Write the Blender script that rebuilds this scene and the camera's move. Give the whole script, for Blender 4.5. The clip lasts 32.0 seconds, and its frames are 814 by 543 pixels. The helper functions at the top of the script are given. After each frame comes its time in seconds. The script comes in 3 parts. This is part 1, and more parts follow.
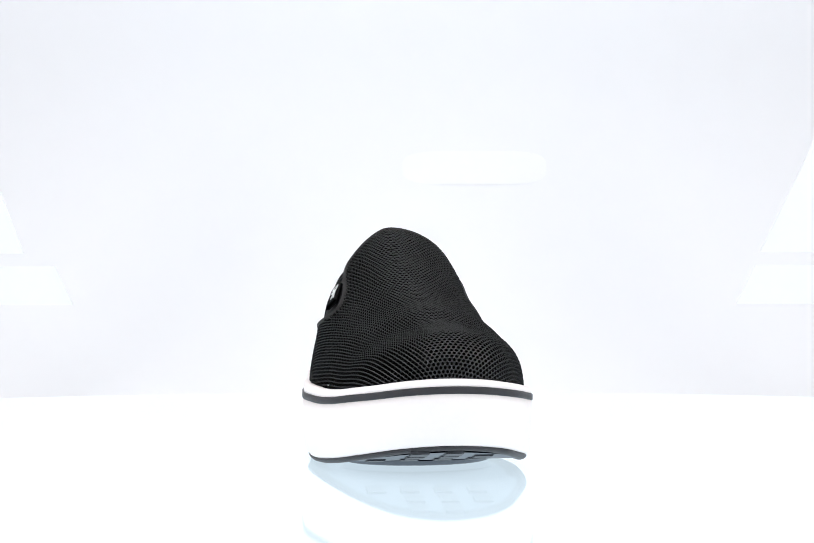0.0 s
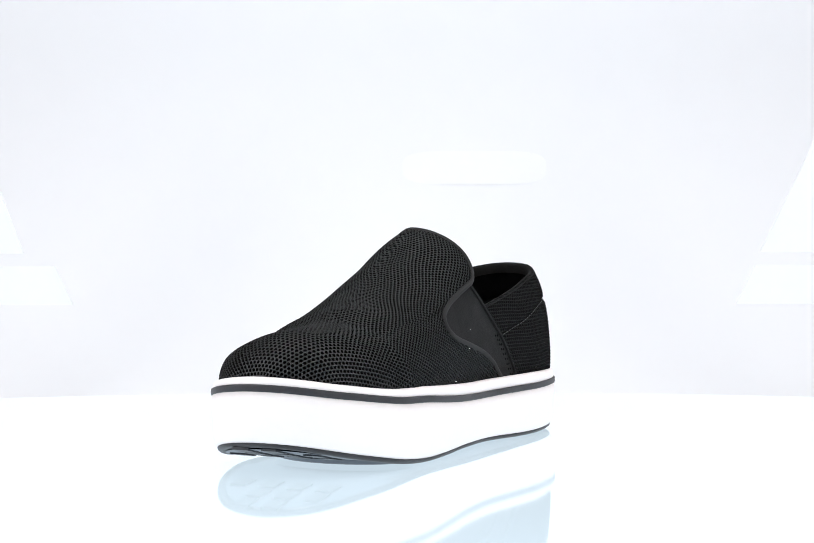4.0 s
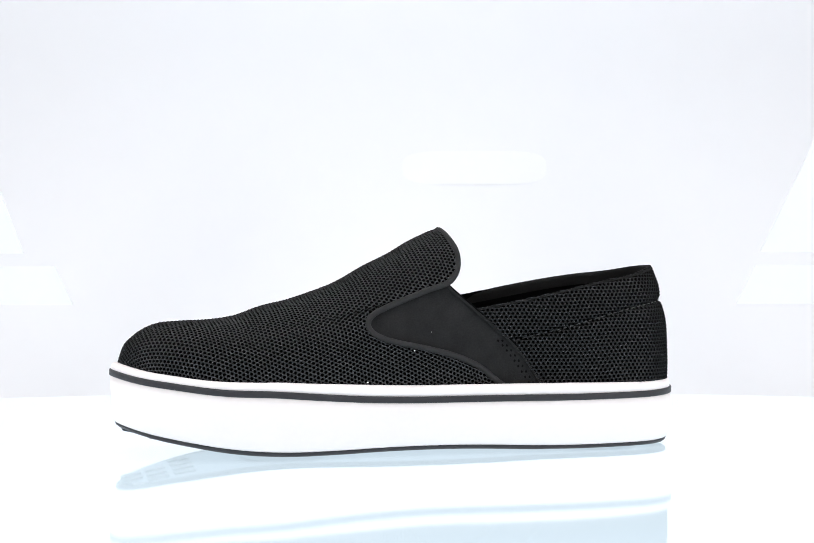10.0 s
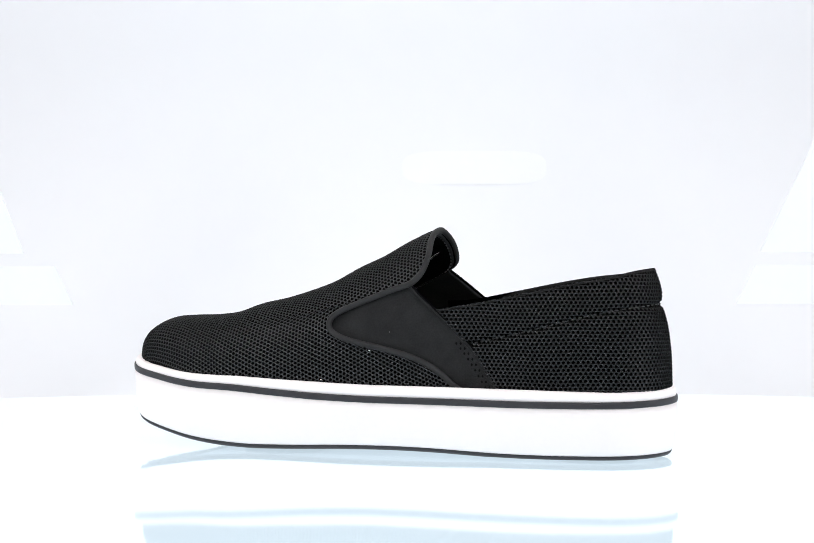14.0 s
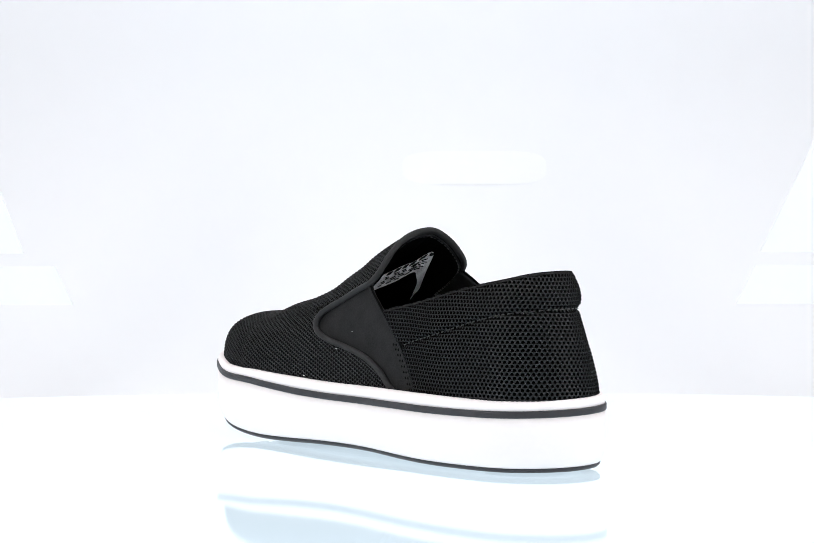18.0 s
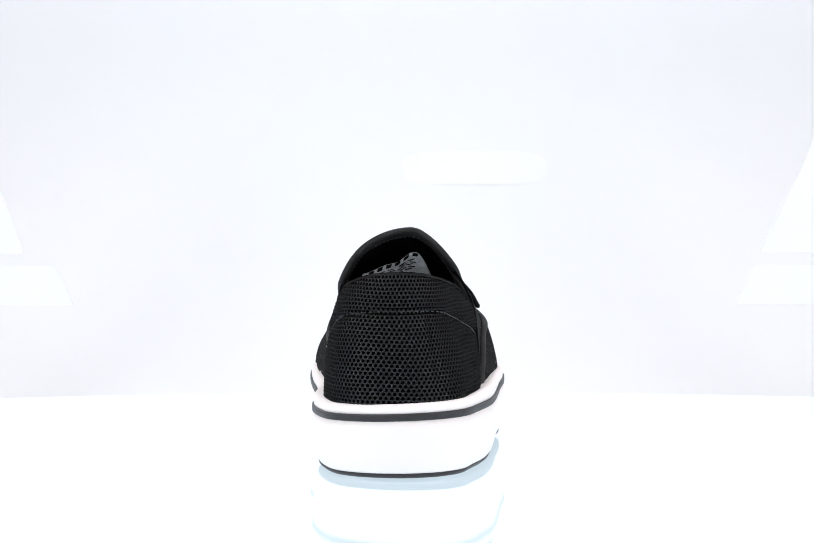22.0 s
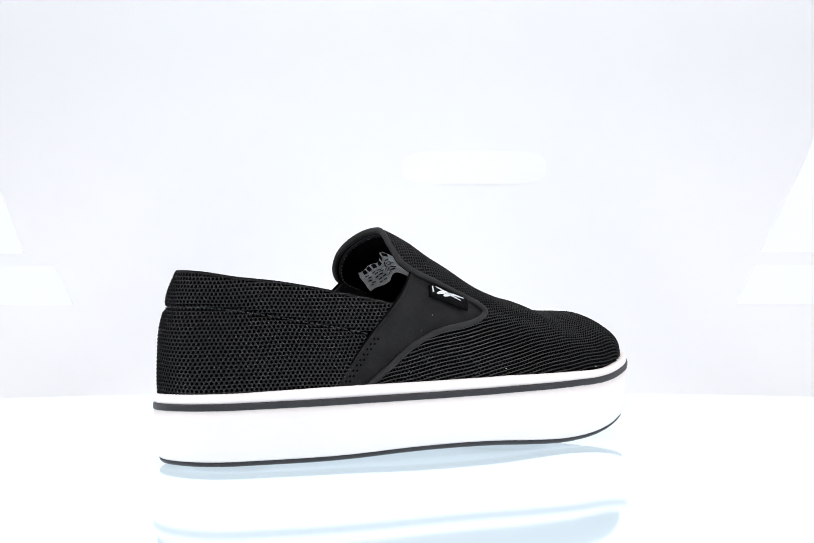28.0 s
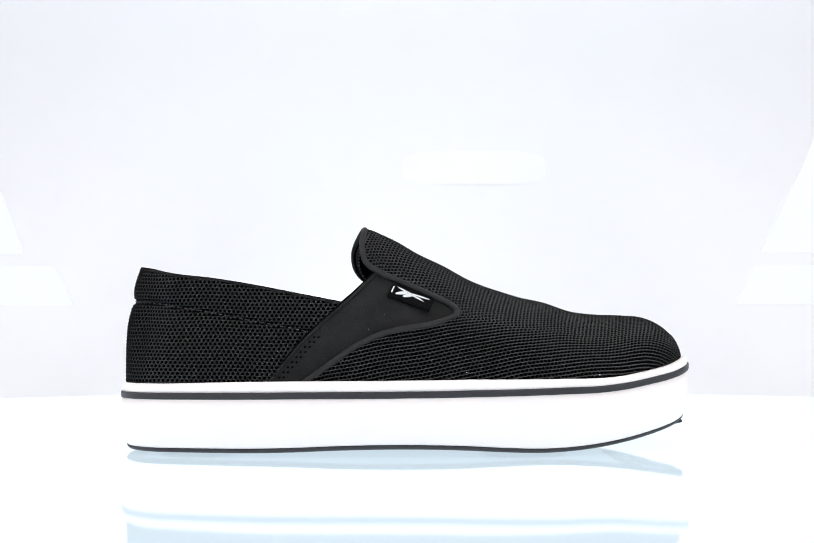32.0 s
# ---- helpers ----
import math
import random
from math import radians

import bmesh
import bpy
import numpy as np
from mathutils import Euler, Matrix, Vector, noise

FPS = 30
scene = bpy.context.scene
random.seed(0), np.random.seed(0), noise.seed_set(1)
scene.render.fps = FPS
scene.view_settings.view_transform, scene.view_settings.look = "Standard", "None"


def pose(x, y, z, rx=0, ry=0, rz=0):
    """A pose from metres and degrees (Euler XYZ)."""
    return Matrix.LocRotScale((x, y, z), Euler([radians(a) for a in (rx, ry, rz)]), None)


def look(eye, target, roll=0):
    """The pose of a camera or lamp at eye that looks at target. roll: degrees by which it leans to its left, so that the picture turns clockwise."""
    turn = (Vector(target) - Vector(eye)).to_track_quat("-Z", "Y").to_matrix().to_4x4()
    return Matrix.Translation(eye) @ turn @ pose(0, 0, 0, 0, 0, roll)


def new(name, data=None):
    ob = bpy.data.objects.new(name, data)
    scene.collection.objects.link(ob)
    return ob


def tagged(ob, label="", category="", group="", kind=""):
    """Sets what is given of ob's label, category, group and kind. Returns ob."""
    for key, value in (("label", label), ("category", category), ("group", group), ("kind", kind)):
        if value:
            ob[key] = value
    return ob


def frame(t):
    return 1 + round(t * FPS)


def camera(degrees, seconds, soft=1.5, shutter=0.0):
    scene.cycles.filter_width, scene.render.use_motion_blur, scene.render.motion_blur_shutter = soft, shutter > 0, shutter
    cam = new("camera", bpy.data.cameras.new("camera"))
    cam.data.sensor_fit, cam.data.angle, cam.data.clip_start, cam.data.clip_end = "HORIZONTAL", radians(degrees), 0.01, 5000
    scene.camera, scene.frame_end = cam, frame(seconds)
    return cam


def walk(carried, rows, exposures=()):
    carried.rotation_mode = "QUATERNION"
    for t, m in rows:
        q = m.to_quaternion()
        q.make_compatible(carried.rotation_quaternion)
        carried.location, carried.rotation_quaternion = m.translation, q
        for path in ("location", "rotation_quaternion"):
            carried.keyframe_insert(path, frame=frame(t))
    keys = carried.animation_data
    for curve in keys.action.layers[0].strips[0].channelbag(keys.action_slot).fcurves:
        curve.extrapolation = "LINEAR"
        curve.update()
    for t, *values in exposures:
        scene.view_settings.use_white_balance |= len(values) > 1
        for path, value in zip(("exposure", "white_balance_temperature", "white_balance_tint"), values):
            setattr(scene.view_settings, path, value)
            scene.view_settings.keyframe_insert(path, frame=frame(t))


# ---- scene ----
# The camera stands still a metre from the turning shoe.
cam = camera(23.72, 32.0, soft=0.85)
EYE = Vector((0, -1, 0.1107))
AIM = look(EYE, EYE + Vector((0.0024, 0.99977, -0.0214)), -0.1)
walk(cam, [(0, AIM), (32, AIM)], exposures=[(0, 0.0), (32, 0.0)])

# ---- light: a closed white photo booth ----
world = bpy.data.worlds.new("booth_air")
world.use_nodes = True
world.node_tree.nodes["Background"].inputs[0].default_value = (0.9, 0.95, 1, 1)
world.node_tree.nodes["Background"].inputs[1].default_value = 0.05
scene.world = world


def area(name, m, sx, sy, watts, color):
    lamp = bpy.data.lights.new(name, "AREA")
    lamp.shape, lamp.size, lamp.size_y, lamp.energy, lamp.color = "RECTANGLE", sx, sy, watts, color
    ob = new(name, lamp)
    ob.matrix_world = m
    return ob


area("ceiling_lamp", look((0, -0.1, 1.28), (0, -0.1, 0)), 2.4, 2.2, 12.7, (1, 0.984, 0.975))
for sx in (-1, 1):
    area("side_lamp", look((sx * 1.08, -0.58, 0.53), (0, 0.05, 0.1)), 0.36, 0.56, 2.6, (1, 0.982, 0.985))
# added, unseen behind the plate's rear edge, to brighten the lower backdrop
area("backdrop_fill", look((0, 0.40, -0.045), (0, 0.86, 0.12)), 1.7, 0.05, 0.16, (1, 0.99, 0.97))


# ---- materials ----
def material(name, color, rough=0.5, metal=0.0, spec=0.5, vary=0.1, scale=60, bump=0.1, depth=0.0004, coat=0.0, emit=0.0, emit_color=None):
    """A surface with two scales of variation in colour, gloss and relief."""
    mat = bpy.data.materials.new(name)
    mat.use_nodes = True
    nt = mat.node_tree
    b = nt.nodes["Principled BSDF"]
    co = nt.nodes.new("ShaderNodeTexCoord")
    big, small = nt.nodes.new("ShaderNodeTexNoise"), nt.nodes.new("ShaderNodeTexNoise")
    big.inputs["Scale"].default_value, small.inputs["Scale"].default_value = scale, scale * 14
    big.inputs["Detail"].default_value = small.inputs["Detail"].default_value = 4
    mix = nt.nodes.new("ShaderNodeMath")
    mix.operation = "ADD"
    for i, n in enumerate((big, small)):
        nt.links.new(co.outputs["Object"], n.inputs["Vector"])
        nt.links.new(n.outputs["Fac"], mix.inputs[i])
    ramp = nt.nodes.new("ShaderNodeMapRange")
    ramp.inputs[1].default_value, ramp.inputs[2].default_value = 0.6, 1.4
    ramp.inputs[3].default_value, ramp.inputs[4].default_value = 1 - vary, 1 + vary
    nt.links.new(mix.outputs[0], ramp.inputs[0])
    tint = nt.nodes.new("ShaderNodeVectorMath")
    tint.operation = "SCALE"
    tint.inputs[0].default_value = color
    nt.links.new(ramp.outputs[0], tint.inputs["Scale"])
    nt.links.new(tint.outputs[0], b.inputs["Base Color"])
    b.inputs["Roughness"].default_value, b.inputs["Metallic"].default_value = rough, metal
    b.inputs["Specular IOR Level"].default_value, b.inputs["Coat Weight"].default_value = spec, coat
    b.inputs["Coat Roughness"].default_value, b.inputs["Coat IOR"].default_value = 0.05, 1.28
    if bump:
        bm = nt.nodes.new("ShaderNodeBump")
        bm.inputs["Strength"].default_value, bm.inputs["Distance"].default_value = bump, depth
        nt.links.new(small.outputs["Fac"], bm.inputs["Height"])
        nt.links.new(bm.outputs[0], b.inputs["Normal"])
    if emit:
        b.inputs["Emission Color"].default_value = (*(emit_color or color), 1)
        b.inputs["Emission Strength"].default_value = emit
    return mat


def fabric(name, yarn, hole, pu, pv, size, bump=0.8, spec=0.25, rough=0.62, soft=0.25):
    """Knitted spacer mesh: staggered holes in rows, laid out in metres along the cloth."""
    mat = bpy.data.materials.new(name)
    mat.use_nodes = True
    nt = mat.node_tree
    b = nt.nodes["Principled BSDF"]

    def math(op, *ins):
        n = nt.nodes.new("ShaderNodeMath")
        n.operation = op
        for i, v in enumerate(ins):
            if isinstance(v, (int, float)):
                n.inputs[i].default_value = v
            else:
                nt.links.new(v, n.inputs[i])
        return n.outputs[0]

    uv = nt.nodes.new("ShaderNodeUVMap")
    sep = nt.nodes.new("ShaderNodeSeparateXYZ")
    nt.links.new(uv.outputs[0], sep.inputs[0])
    u, v = math("DIVIDE", sep.outputs[0], pu), math("DIVIDE", sep.outputs[1], pv)
    dist = []
    for off in (0.0, 0.5):
        du = math("SUBTRACT", math("FRACT", math("ADD", u, off)), 0.5)
        dv = math("MULTIPLY", math("SUBTRACT", math("FRACT", math("ADD", v, off)), 0.5), pv / pu)
        dist.append(math("SQRT", math("ADD", math("MULTIPLY", du, du), math("MULTIPLY", dv, dv))))
    d = math("MINIMUM", *dist)
    edge = nt.nodes.new("ShaderNodeMapRange")
    edge.interpolation_type = "SMOOTHSTEP"
    edge.inputs[1].default_value, edge.inputs[2].default_value = size * (1 - soft), size * (1 + soft)
    nt.links.new(d, edge.inputs[0])
    big = nt.nodes.new("ShaderNodeTexNoise")
    big.inputs["Scale"].default_value, big.inputs["Detail"].default_value = 45, 5
    fine = nt.nodes.new("ShaderNodeTexNoise")
    fine.inputs["Scale"].default_value, fine.inputs["Detail"].default_value = 2600, 3
    nt.links.new(uv.outputs[0], big.inputs["Vector"])
    nt.links.new(uv.outputs[0], fine.inputs["Vector"])
    shade = math("ADD", 0.55, math("MULTIPLY", 0.45, math("ADD", big.outputs["Fac"], fine.outputs["Fac"])))
    mix = nt.nodes.new("ShaderNodeMix")
    mix.data_type = "RGBA"
    mix.inputs["A"].default_value, mix.inputs["B"].default_value = (*hole, 1), (*yarn, 1)
    nt.links.new(math("MULTIPLY", edge.outputs[0], shade), mix.inputs["Factor"])
    nt.nodes.remove(b)
    cloth, gloss, both = nt.nodes.new("ShaderNodeBsdfDiffuse"), nt.nodes.new("ShaderNodeBsdfGlossy"), nt.nodes.new("ShaderNodeAddShader")
    nt.links.new(mix.outputs["Result"], cloth.inputs["Color"])
    nt.links.new(math("MULTIPLY", edge.outputs[0], spec), gloss.inputs["Color"])
    gloss.inputs["Roughness"].default_value = rough
    nt.links.new(cloth.outputs[0], both.inputs[0])
    nt.links.new(gloss.outputs[0], both.inputs[1])
    nt.links.new(both.outputs[0], nt.nodes["Material Output"].inputs["Surface"])
    bm = nt.nodes.new("ShaderNodeBump")
    bm.inputs["Strength"].default_value, bm.inputs["Distance"].default_value = bump, 0.0006
    nt.links.new(math("ADD", edge.outputs[0], math("MULTIPLY", fine.outputs["Fac"], 0.25)), bm.inputs["Height"])
    nt.links.new(bm.outputs[0], cloth.inputs["Normal"])
    nt.links.new(bm.outputs[0], gloss.inputs["Normal"])
    return mat


VAMP_WEAVE, QUARTER_WEAVE = (0.0037, 0.0021, 0.128), (0.0023, 0.0036, 0.208)  # pitch along and across, hole size
VAMP_MESH = fabric("vamp_mesh", (0.0041, 0.0039, 0.0038), (0.0003, 0.0003, 0.0003), *VAMP_WEAVE[:2], 0.155, spec=0.039, rough=0.26, soft=0.35)
QUARTER_MESH = fabric("quarter_mesh", (0.0034, 0.0032, 0.0031), (0.0003, 0.0003, 0.0003), *QUARTER_WEAVE[:2], 0.25, spec=0.023, rough=0.24, soft=0.3)
GORE = material("elastic_webbing", (0.0215, 0.0207, 0.0204), 0.8, spec=0.06, vary=0.35, scale=95, bump=0.7, depth=0.0004)
COLLAR = material("collar_cloth", (0.013, 0.0124, 0.012), 0.85, spec=0.06, vary=0.25, scale=110, bump=0.6, depth=0.0004)
TAPE = material("piping_tape", (0.033, 0.0315, 0.031), 0.7, spec=0.1, vary=0.15, scale=120, bump=0.3, depth=0.0002)
LINING = material("lining_cloth", (0.0015, 0.0015, 0.0016), 0.9, spec=0.05, vary=0.2, scale=100, bump=0.3)
RUBBER_WHITE = material("white_rubber", (0.985, 0.895, 0.865), 0.45, spec=0.4, vary=0.012, scale=30, bump=0.06, depth=0.0002)
RUBBER_BLACK = material("black_rubber", (0.036, 0.033, 0.035), 0.5, spec=0.3, vary=0.15, scale=70, bump=0.15)
LUG = material("dark_lug_rubber", (0.036, 0.038, 0.044), 0.5, spec=0.4, vary=0.12, scale=70, bump=0.2)
TREAD = material("grey_tread_rubber", (0.080, 0.091, 0.110), 0.45, spec=0.5, vary=0.12, scale=70, bump=0.2)
THREAD = material("grey_thread", (0.019, 0.0187, 0.0185), 0.6, vary=0.2, scale=200)
BRIGHT_THREAD = material("pale_thread", (0.13, 0.13, 0.132), 0.6, vary=0.2, scale=200)
LABEL_GREY = material("woven_label", (0.72, 0.72, 0.725), 0.8, spec=0.2, vary=0.5, scale=110, bump=0.5)
INK = material("black_ink", (0.006, 0.006, 0.006), 0.7, spec=0.2)
TAG_BLACK = material("tag_weave", (0.004, 0.004, 0.0042), 0.85, spec=0.05, vary=0.2, scale=300, bump=0.4)
TAG_WHITE = material("white_thread", (0.85, 0.85, 0.84), 0.7, vary=0.04, scale=300, bump=0.3)
# no lamp is set below; the plate's emission stands for light from beneath
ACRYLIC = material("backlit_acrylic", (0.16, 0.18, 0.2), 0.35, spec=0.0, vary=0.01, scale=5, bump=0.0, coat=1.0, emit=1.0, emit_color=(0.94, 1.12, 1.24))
WALL_WHITE = material("white_panel", (0.893, 0.888, 0.899), 0.6, spec=0.2, vary=0.008, scale=2, bump=0.02)
PANEL_GLOW = material("lit_diffuser", (0.86, 0.86, 0.865), 0.5, vary=0.01, scale=8, emit=0.05, emit_color=(1, 1, 1))
# for the low strips, and for the reflection drawn on the backdrop
DIM_GLOW = material("dim_glow", (0.87, 0.866, 0.86), 0.5, vary=0.01, scale=8, emit=0.04, emit_color=(1, 0.985, 0.97))


# ---- mesh helpers ----
def mesh(name, verts, faces, mat, uvs=None, smooth=True):
    me = bpy.data.meshes.new(name)
    me.from_pydata([tuple(v) for v in verts], [], faces)
    if uvs is not None:
        layer = me.uv_layers.new(name="UVMap")
        idx = np.empty(len(me.loops), np.int32)
        me.loops.foreach_get("vertex_index", idx)
        layer.data.foreach_set("uv", np.asarray(uvs, np.float32)[idx].ravel())
    me.materials.append(mat)
    me.polygons.foreach_set("use_smooth", [smooth] * len(me.polygons))
    me.update()
    return me


def part(name, me, parent=None, label=""):
    ob = new(name, me)
    ob.parent = parent
    return tagged(ob, label)


def grid_faces(n, m, loop_n=False, loop_m=False, flip=False):
    out = []
    for i in range(n if loop_n else n - 1):
        for j in range(m if loop_m else m - 1):
            a, b = (i + 1) % n, (j + 1) % m
            q = (i * m + j, a * m + j, a * m + b, i * m + b)
            out.append(q[::-1] if flip else q)
    return out


def sheet(name, P, mat, uvs=None, loop_n=False, loop_m=False, flip=False):
    n, m = P.shape[:2]
    return mesh(name, P.reshape(-1, 3), grid_faces(n, m, loop_n, loop_m, flip), mat, None if uvs is None else uvs.reshape(-1, 2))


def box(name, cx, cy, cz, sx, sy, sz, mat, bevel=0.0):
    bm = bmesh.new()
    bmesh.ops.create_cube(bm, size=1, matrix=Matrix.Translation((cx, cy, cz)) @ Matrix.Diagonal((sx, sy, sz, 1)))
    if bevel:
        bmesh.ops.bevel(bm, geom=bm.edges[:], offset=bevel, segments=2, affect="EDGES")
    me = bpy.data.meshes.new(name)
    bm.to_mesh(me)
    bm.free()
    me.materials.append(mat)
    return me


def tube(name, pts, radius, mat, sides=10, flat=1.0, ups=None, close=False):
    """A cord along pts; flat squeezes it along ups."""
    P = np.asarray(pts, float)
    T = np.gradient(P, axis=0)
    if close:
        T = np.roll(P, -1, 0) - np.roll(P, 1, 0)
    T /= np.maximum(np.linalg.norm(T, axis=1), 1e-9)[:, None]
    U = np.tile((0, 0, 1.0), (len(P), 1)) if ups is None else np.asarray(ups, float)
    A = np.cross(T, U)
    A /= np.maximum(np.linalg.norm(A, axis=1), 1e-9)[:, None]
    for k in range(1, len(A)):
        if not np.any(A[k]):
            A[k] = A[k - 1]
    B = np.cross(A, T)
    ang = np.linspace(0, 2 * np.pi, sides, endpoint=False)
    ring = P[:, None] + radius * (A[:, None] * np.cos(ang)[None, :, None] + flat * B[:, None] * np.sin(ang)[None, :, None])
    verts = ring.reshape(-1, 3)
    faces = grid_faces(len(P), sides, loop_n=close, loop_m=True, flip=True)
    if not close:
        faces += [tuple(range(sides)), tuple((len(P) - 1) * sides + k for k in range(sides - 1, -1, -1))]
    return mesh(name, verts, faces, mat)


def normals(P):
    N = np.cross(np.gradient(P, axis=0), np.gradient(P, axis=1))
    return N / np.maximum(np.linalg.norm(N, axis=2), 1e-12)[..., None]


def smooth_interp(x, xs, ys):
    """Monotone-ish cubic through the stations."""
    xs, ys = np.asarray(xs, float), np.asarray(ys, float)
    m = np.gradient(ys, xs)
    x = np.clip(np.asarray(x, float), xs[0], xs[-1])
    i = np.clip(np.searchsorted(xs, x) - 1, 0, len(xs) - 2)
    h = xs[i + 1] - xs[i]
    t = (x - xs[i]) / h
    return (2 * t**3 - 3 * t**2 + 1) * ys[i] + (t**3 - 2 * t**2 + t) * h * m[i] + (-2 * t**3 + 3 * t**2) * ys[i + 1] + (t**3 - t**2) * h * m[i + 1]


# ---- the booth ----
def arc_plate():
    xs = np.linspace(-0.75, 0.75, 61)
    rear = [(x, 0.341 - 0.045 * min(abs(x) / 0.27, 2.4) ** 2) for x in xs]
    outline = rear + [(0.75, -1.45), (-0.75, -1.45)]
    n = len(outline)
    verts = [(x, y, z) for z in (-0.008, -0.0006) for x, y in outline] + [(x * 0.999, y - 0.0006, 0) for x, y in outline]
    faces = [(k * n + i, k * n + (i + 1) % n, (k + 1) * n + (i + 1) % n, (k + 1) * n + i) for k in (0, 1) for i in range(n)]
    faces = [f[::-1] for f in faces] + [tuple(range(3 * n - 1, 2 * n - 1, -1)), tuple(range(n))]
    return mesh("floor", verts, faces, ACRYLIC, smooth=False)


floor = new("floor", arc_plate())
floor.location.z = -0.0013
tagged(floor, "glossy white acrylic display plate that glows, with a bowed rear edge", "floor", kind="structure")
tagged(new("ground", box("ground", 0, -0.35, -0.075, 2.6, 2.7, 0.03, WALL_WHITE)), "white base board under the display plate", "booth base", kind="structure")


def cove():
    prof = [(0.45, -0.06)] + [(0.55 + 0.35 * math.sin(a), 0.29 - 0.35 * math.cos(a)) for a in np.linspace(0, math.pi / 2, 28)] + [(0.90, 1.32), (0.93, 1.32), (0.93, -0.06)]
    n = len(prof)
    verts = [(x, y, z) for x in (-1.28, 1.28) for y, z in prof]
    faces = [(i, (i + 1) % n, n + (i + 1) % n, n + i) for i in range(n)] + [tuple(range(n))[::-1], tuple(range(n, 2 * n))]
    return mesh("wall_north", verts, faces, WALL_WHITE, smooth=True)


tagged(new("wall_north", cove()), "plain white curved photo backdrop sheet", "backdrop", kind="structure")
for name, args in {
    "wall_west": (-1.3, -0.38, 0.62, 0.03, 2.62, 1.4),
    "wall_east": (1.3, -0.38, 0.62, 0.03, 2.62, 1.4),
    "wall_south": (0, -1.7, 0.62, 2.57, 0.03, 1.4),
    "ceiling": (0, -0.38, 1.335, 2.63, 2.67, 0.03),
}.items():
    tagged(new(name, box(name, *args, WALL_WHITE)), "plain white panel of the photo booth", "booth panel", kind="structure")


def slab(name, outline, y0, y1, mat):
    n = len(outline)
    verts = [(x, y, z) for y in (y0, y1) for x, z in outline]
    faces = [tuple(range(n)), tuple(range(2 * n - 1, n - 1, -1))] + [(i, n + i, n + (i + 1) % n, (i + 1) % n) for i in range(n)]
    return mesh(name, verts, faces, mat, smooth=False)


def side_light(sx, inner, slope, low):
    """A booth light beside the backdrop: a slanted diffuser over a low strip, on a post."""
    thing = new("light_panel")
    thing.matrix_world = pose(sx * .40, .5, -.06)

    def at(pts):
        return [(sx * (x - .40), z + .06) for x, z in pts]

    top = [(inner, .093), (.45, .093), (.45, .25), (inner + .157 * slope, .25)]
    strip = [(low, .053), (.45, .053), (.45, .083), (low + .014, .083)]
    part("diffuser", slab("diffuser", at(top), 0, .003, PANEL_GLOW), thing, "glowing white diffuser with a slanted edge")
    part("strip_diffuser", slab("strip_diffuser", at(strip), 0, .003, DIM_GLOW), thing, "low glowing white strip")
    part("post", slab("post", at([(.38, -.06), (.42, -.06), (.42, .25), (.38, .25)]), .0035, .02, WALL_WHITE), thing, "white post")
    return tagged(thing, "lit white booth light on a post beside the backdrop", "light panel", "booth lights")


# ---- the shoe, in metres; x runs from toe to heel ----
PLAN = [(.1445, .0009), (.1402, .0188), (.128, .0311), (.1081, .0374), (.0805, .044), (.0509, .0473), (.0215, .0494), (-.0078, .0515), (-.037, .0542), (-.0665, .0545), (-.0966, .0487), (-.1231, .0368), (-.1422, .0206), (-.1503, -.0006),
        (-.1472, -.0206), (-.1363, -.036), (-.1178, -.0455), (-.0971, -.0517), (-.0674, -.0522), (-.038, -.0496), (-.0086, -.0458), (.0208, -.0431), (.0502, -.043), (.0797, -.0423), (.1068, -.0378), (.1263, -.0306), (.1392, -.0171)]


def closed_curve(C, per):
    C = np.array(C)
    n, out = len(C), []
    u = np.linspace(0, 1, per, endpoint=False)[:, None]
    for i in range(n):
        p, q, r, s = C[i - 1], C[i], C[(i + 1) % n], C[(i + 2) % n]
        out.append(0.5 * (2 * q + (r - p) * u + (2 * p - 5 * q + 4 * r - s) * u**2 + (3 * q - p - 3 * r + s) * u**3))
    return np.vstack(out)


OUT = closed_curve(PLAN, 14)
TAN = np.roll(OUT, -1, 0) - np.roll(OUT, 1, 0)
TAN /= np.linalg.norm(TAN, axis=1)[:, None]
NOR = np.c_[TAN[:, 1], -TAN[:, 0]]  # outward


def inset(o):
    """The plan drawn in by o (a number, or one for each point)."""
    o = np.broadcast_to(np.asarray(o, float), (len(OUT),))
    return OUT - NOR * o[:, None]


def z_stripe(x):
    return smooth_interp(x, [-.152, -.1367, -.1226, -.1097, -.097, -.074, -.047, -.02, .06, .146], [.0405, .0371, .0350, .0332, .0320, .0312, .0298, .0286, .0279, .0276])


def z_line(x):
    return smooth_interp(x, [-.152, -.1367, -.1226, -.1097, -.097, -.083, -.065, -.047, -.02, .007, .034, .06, .12, .146], [.0147, .0110, .0081, .0058, .0040, .0026, .0018, .0021, .0030, .0033, .0029, .0020, .0015, .0015])


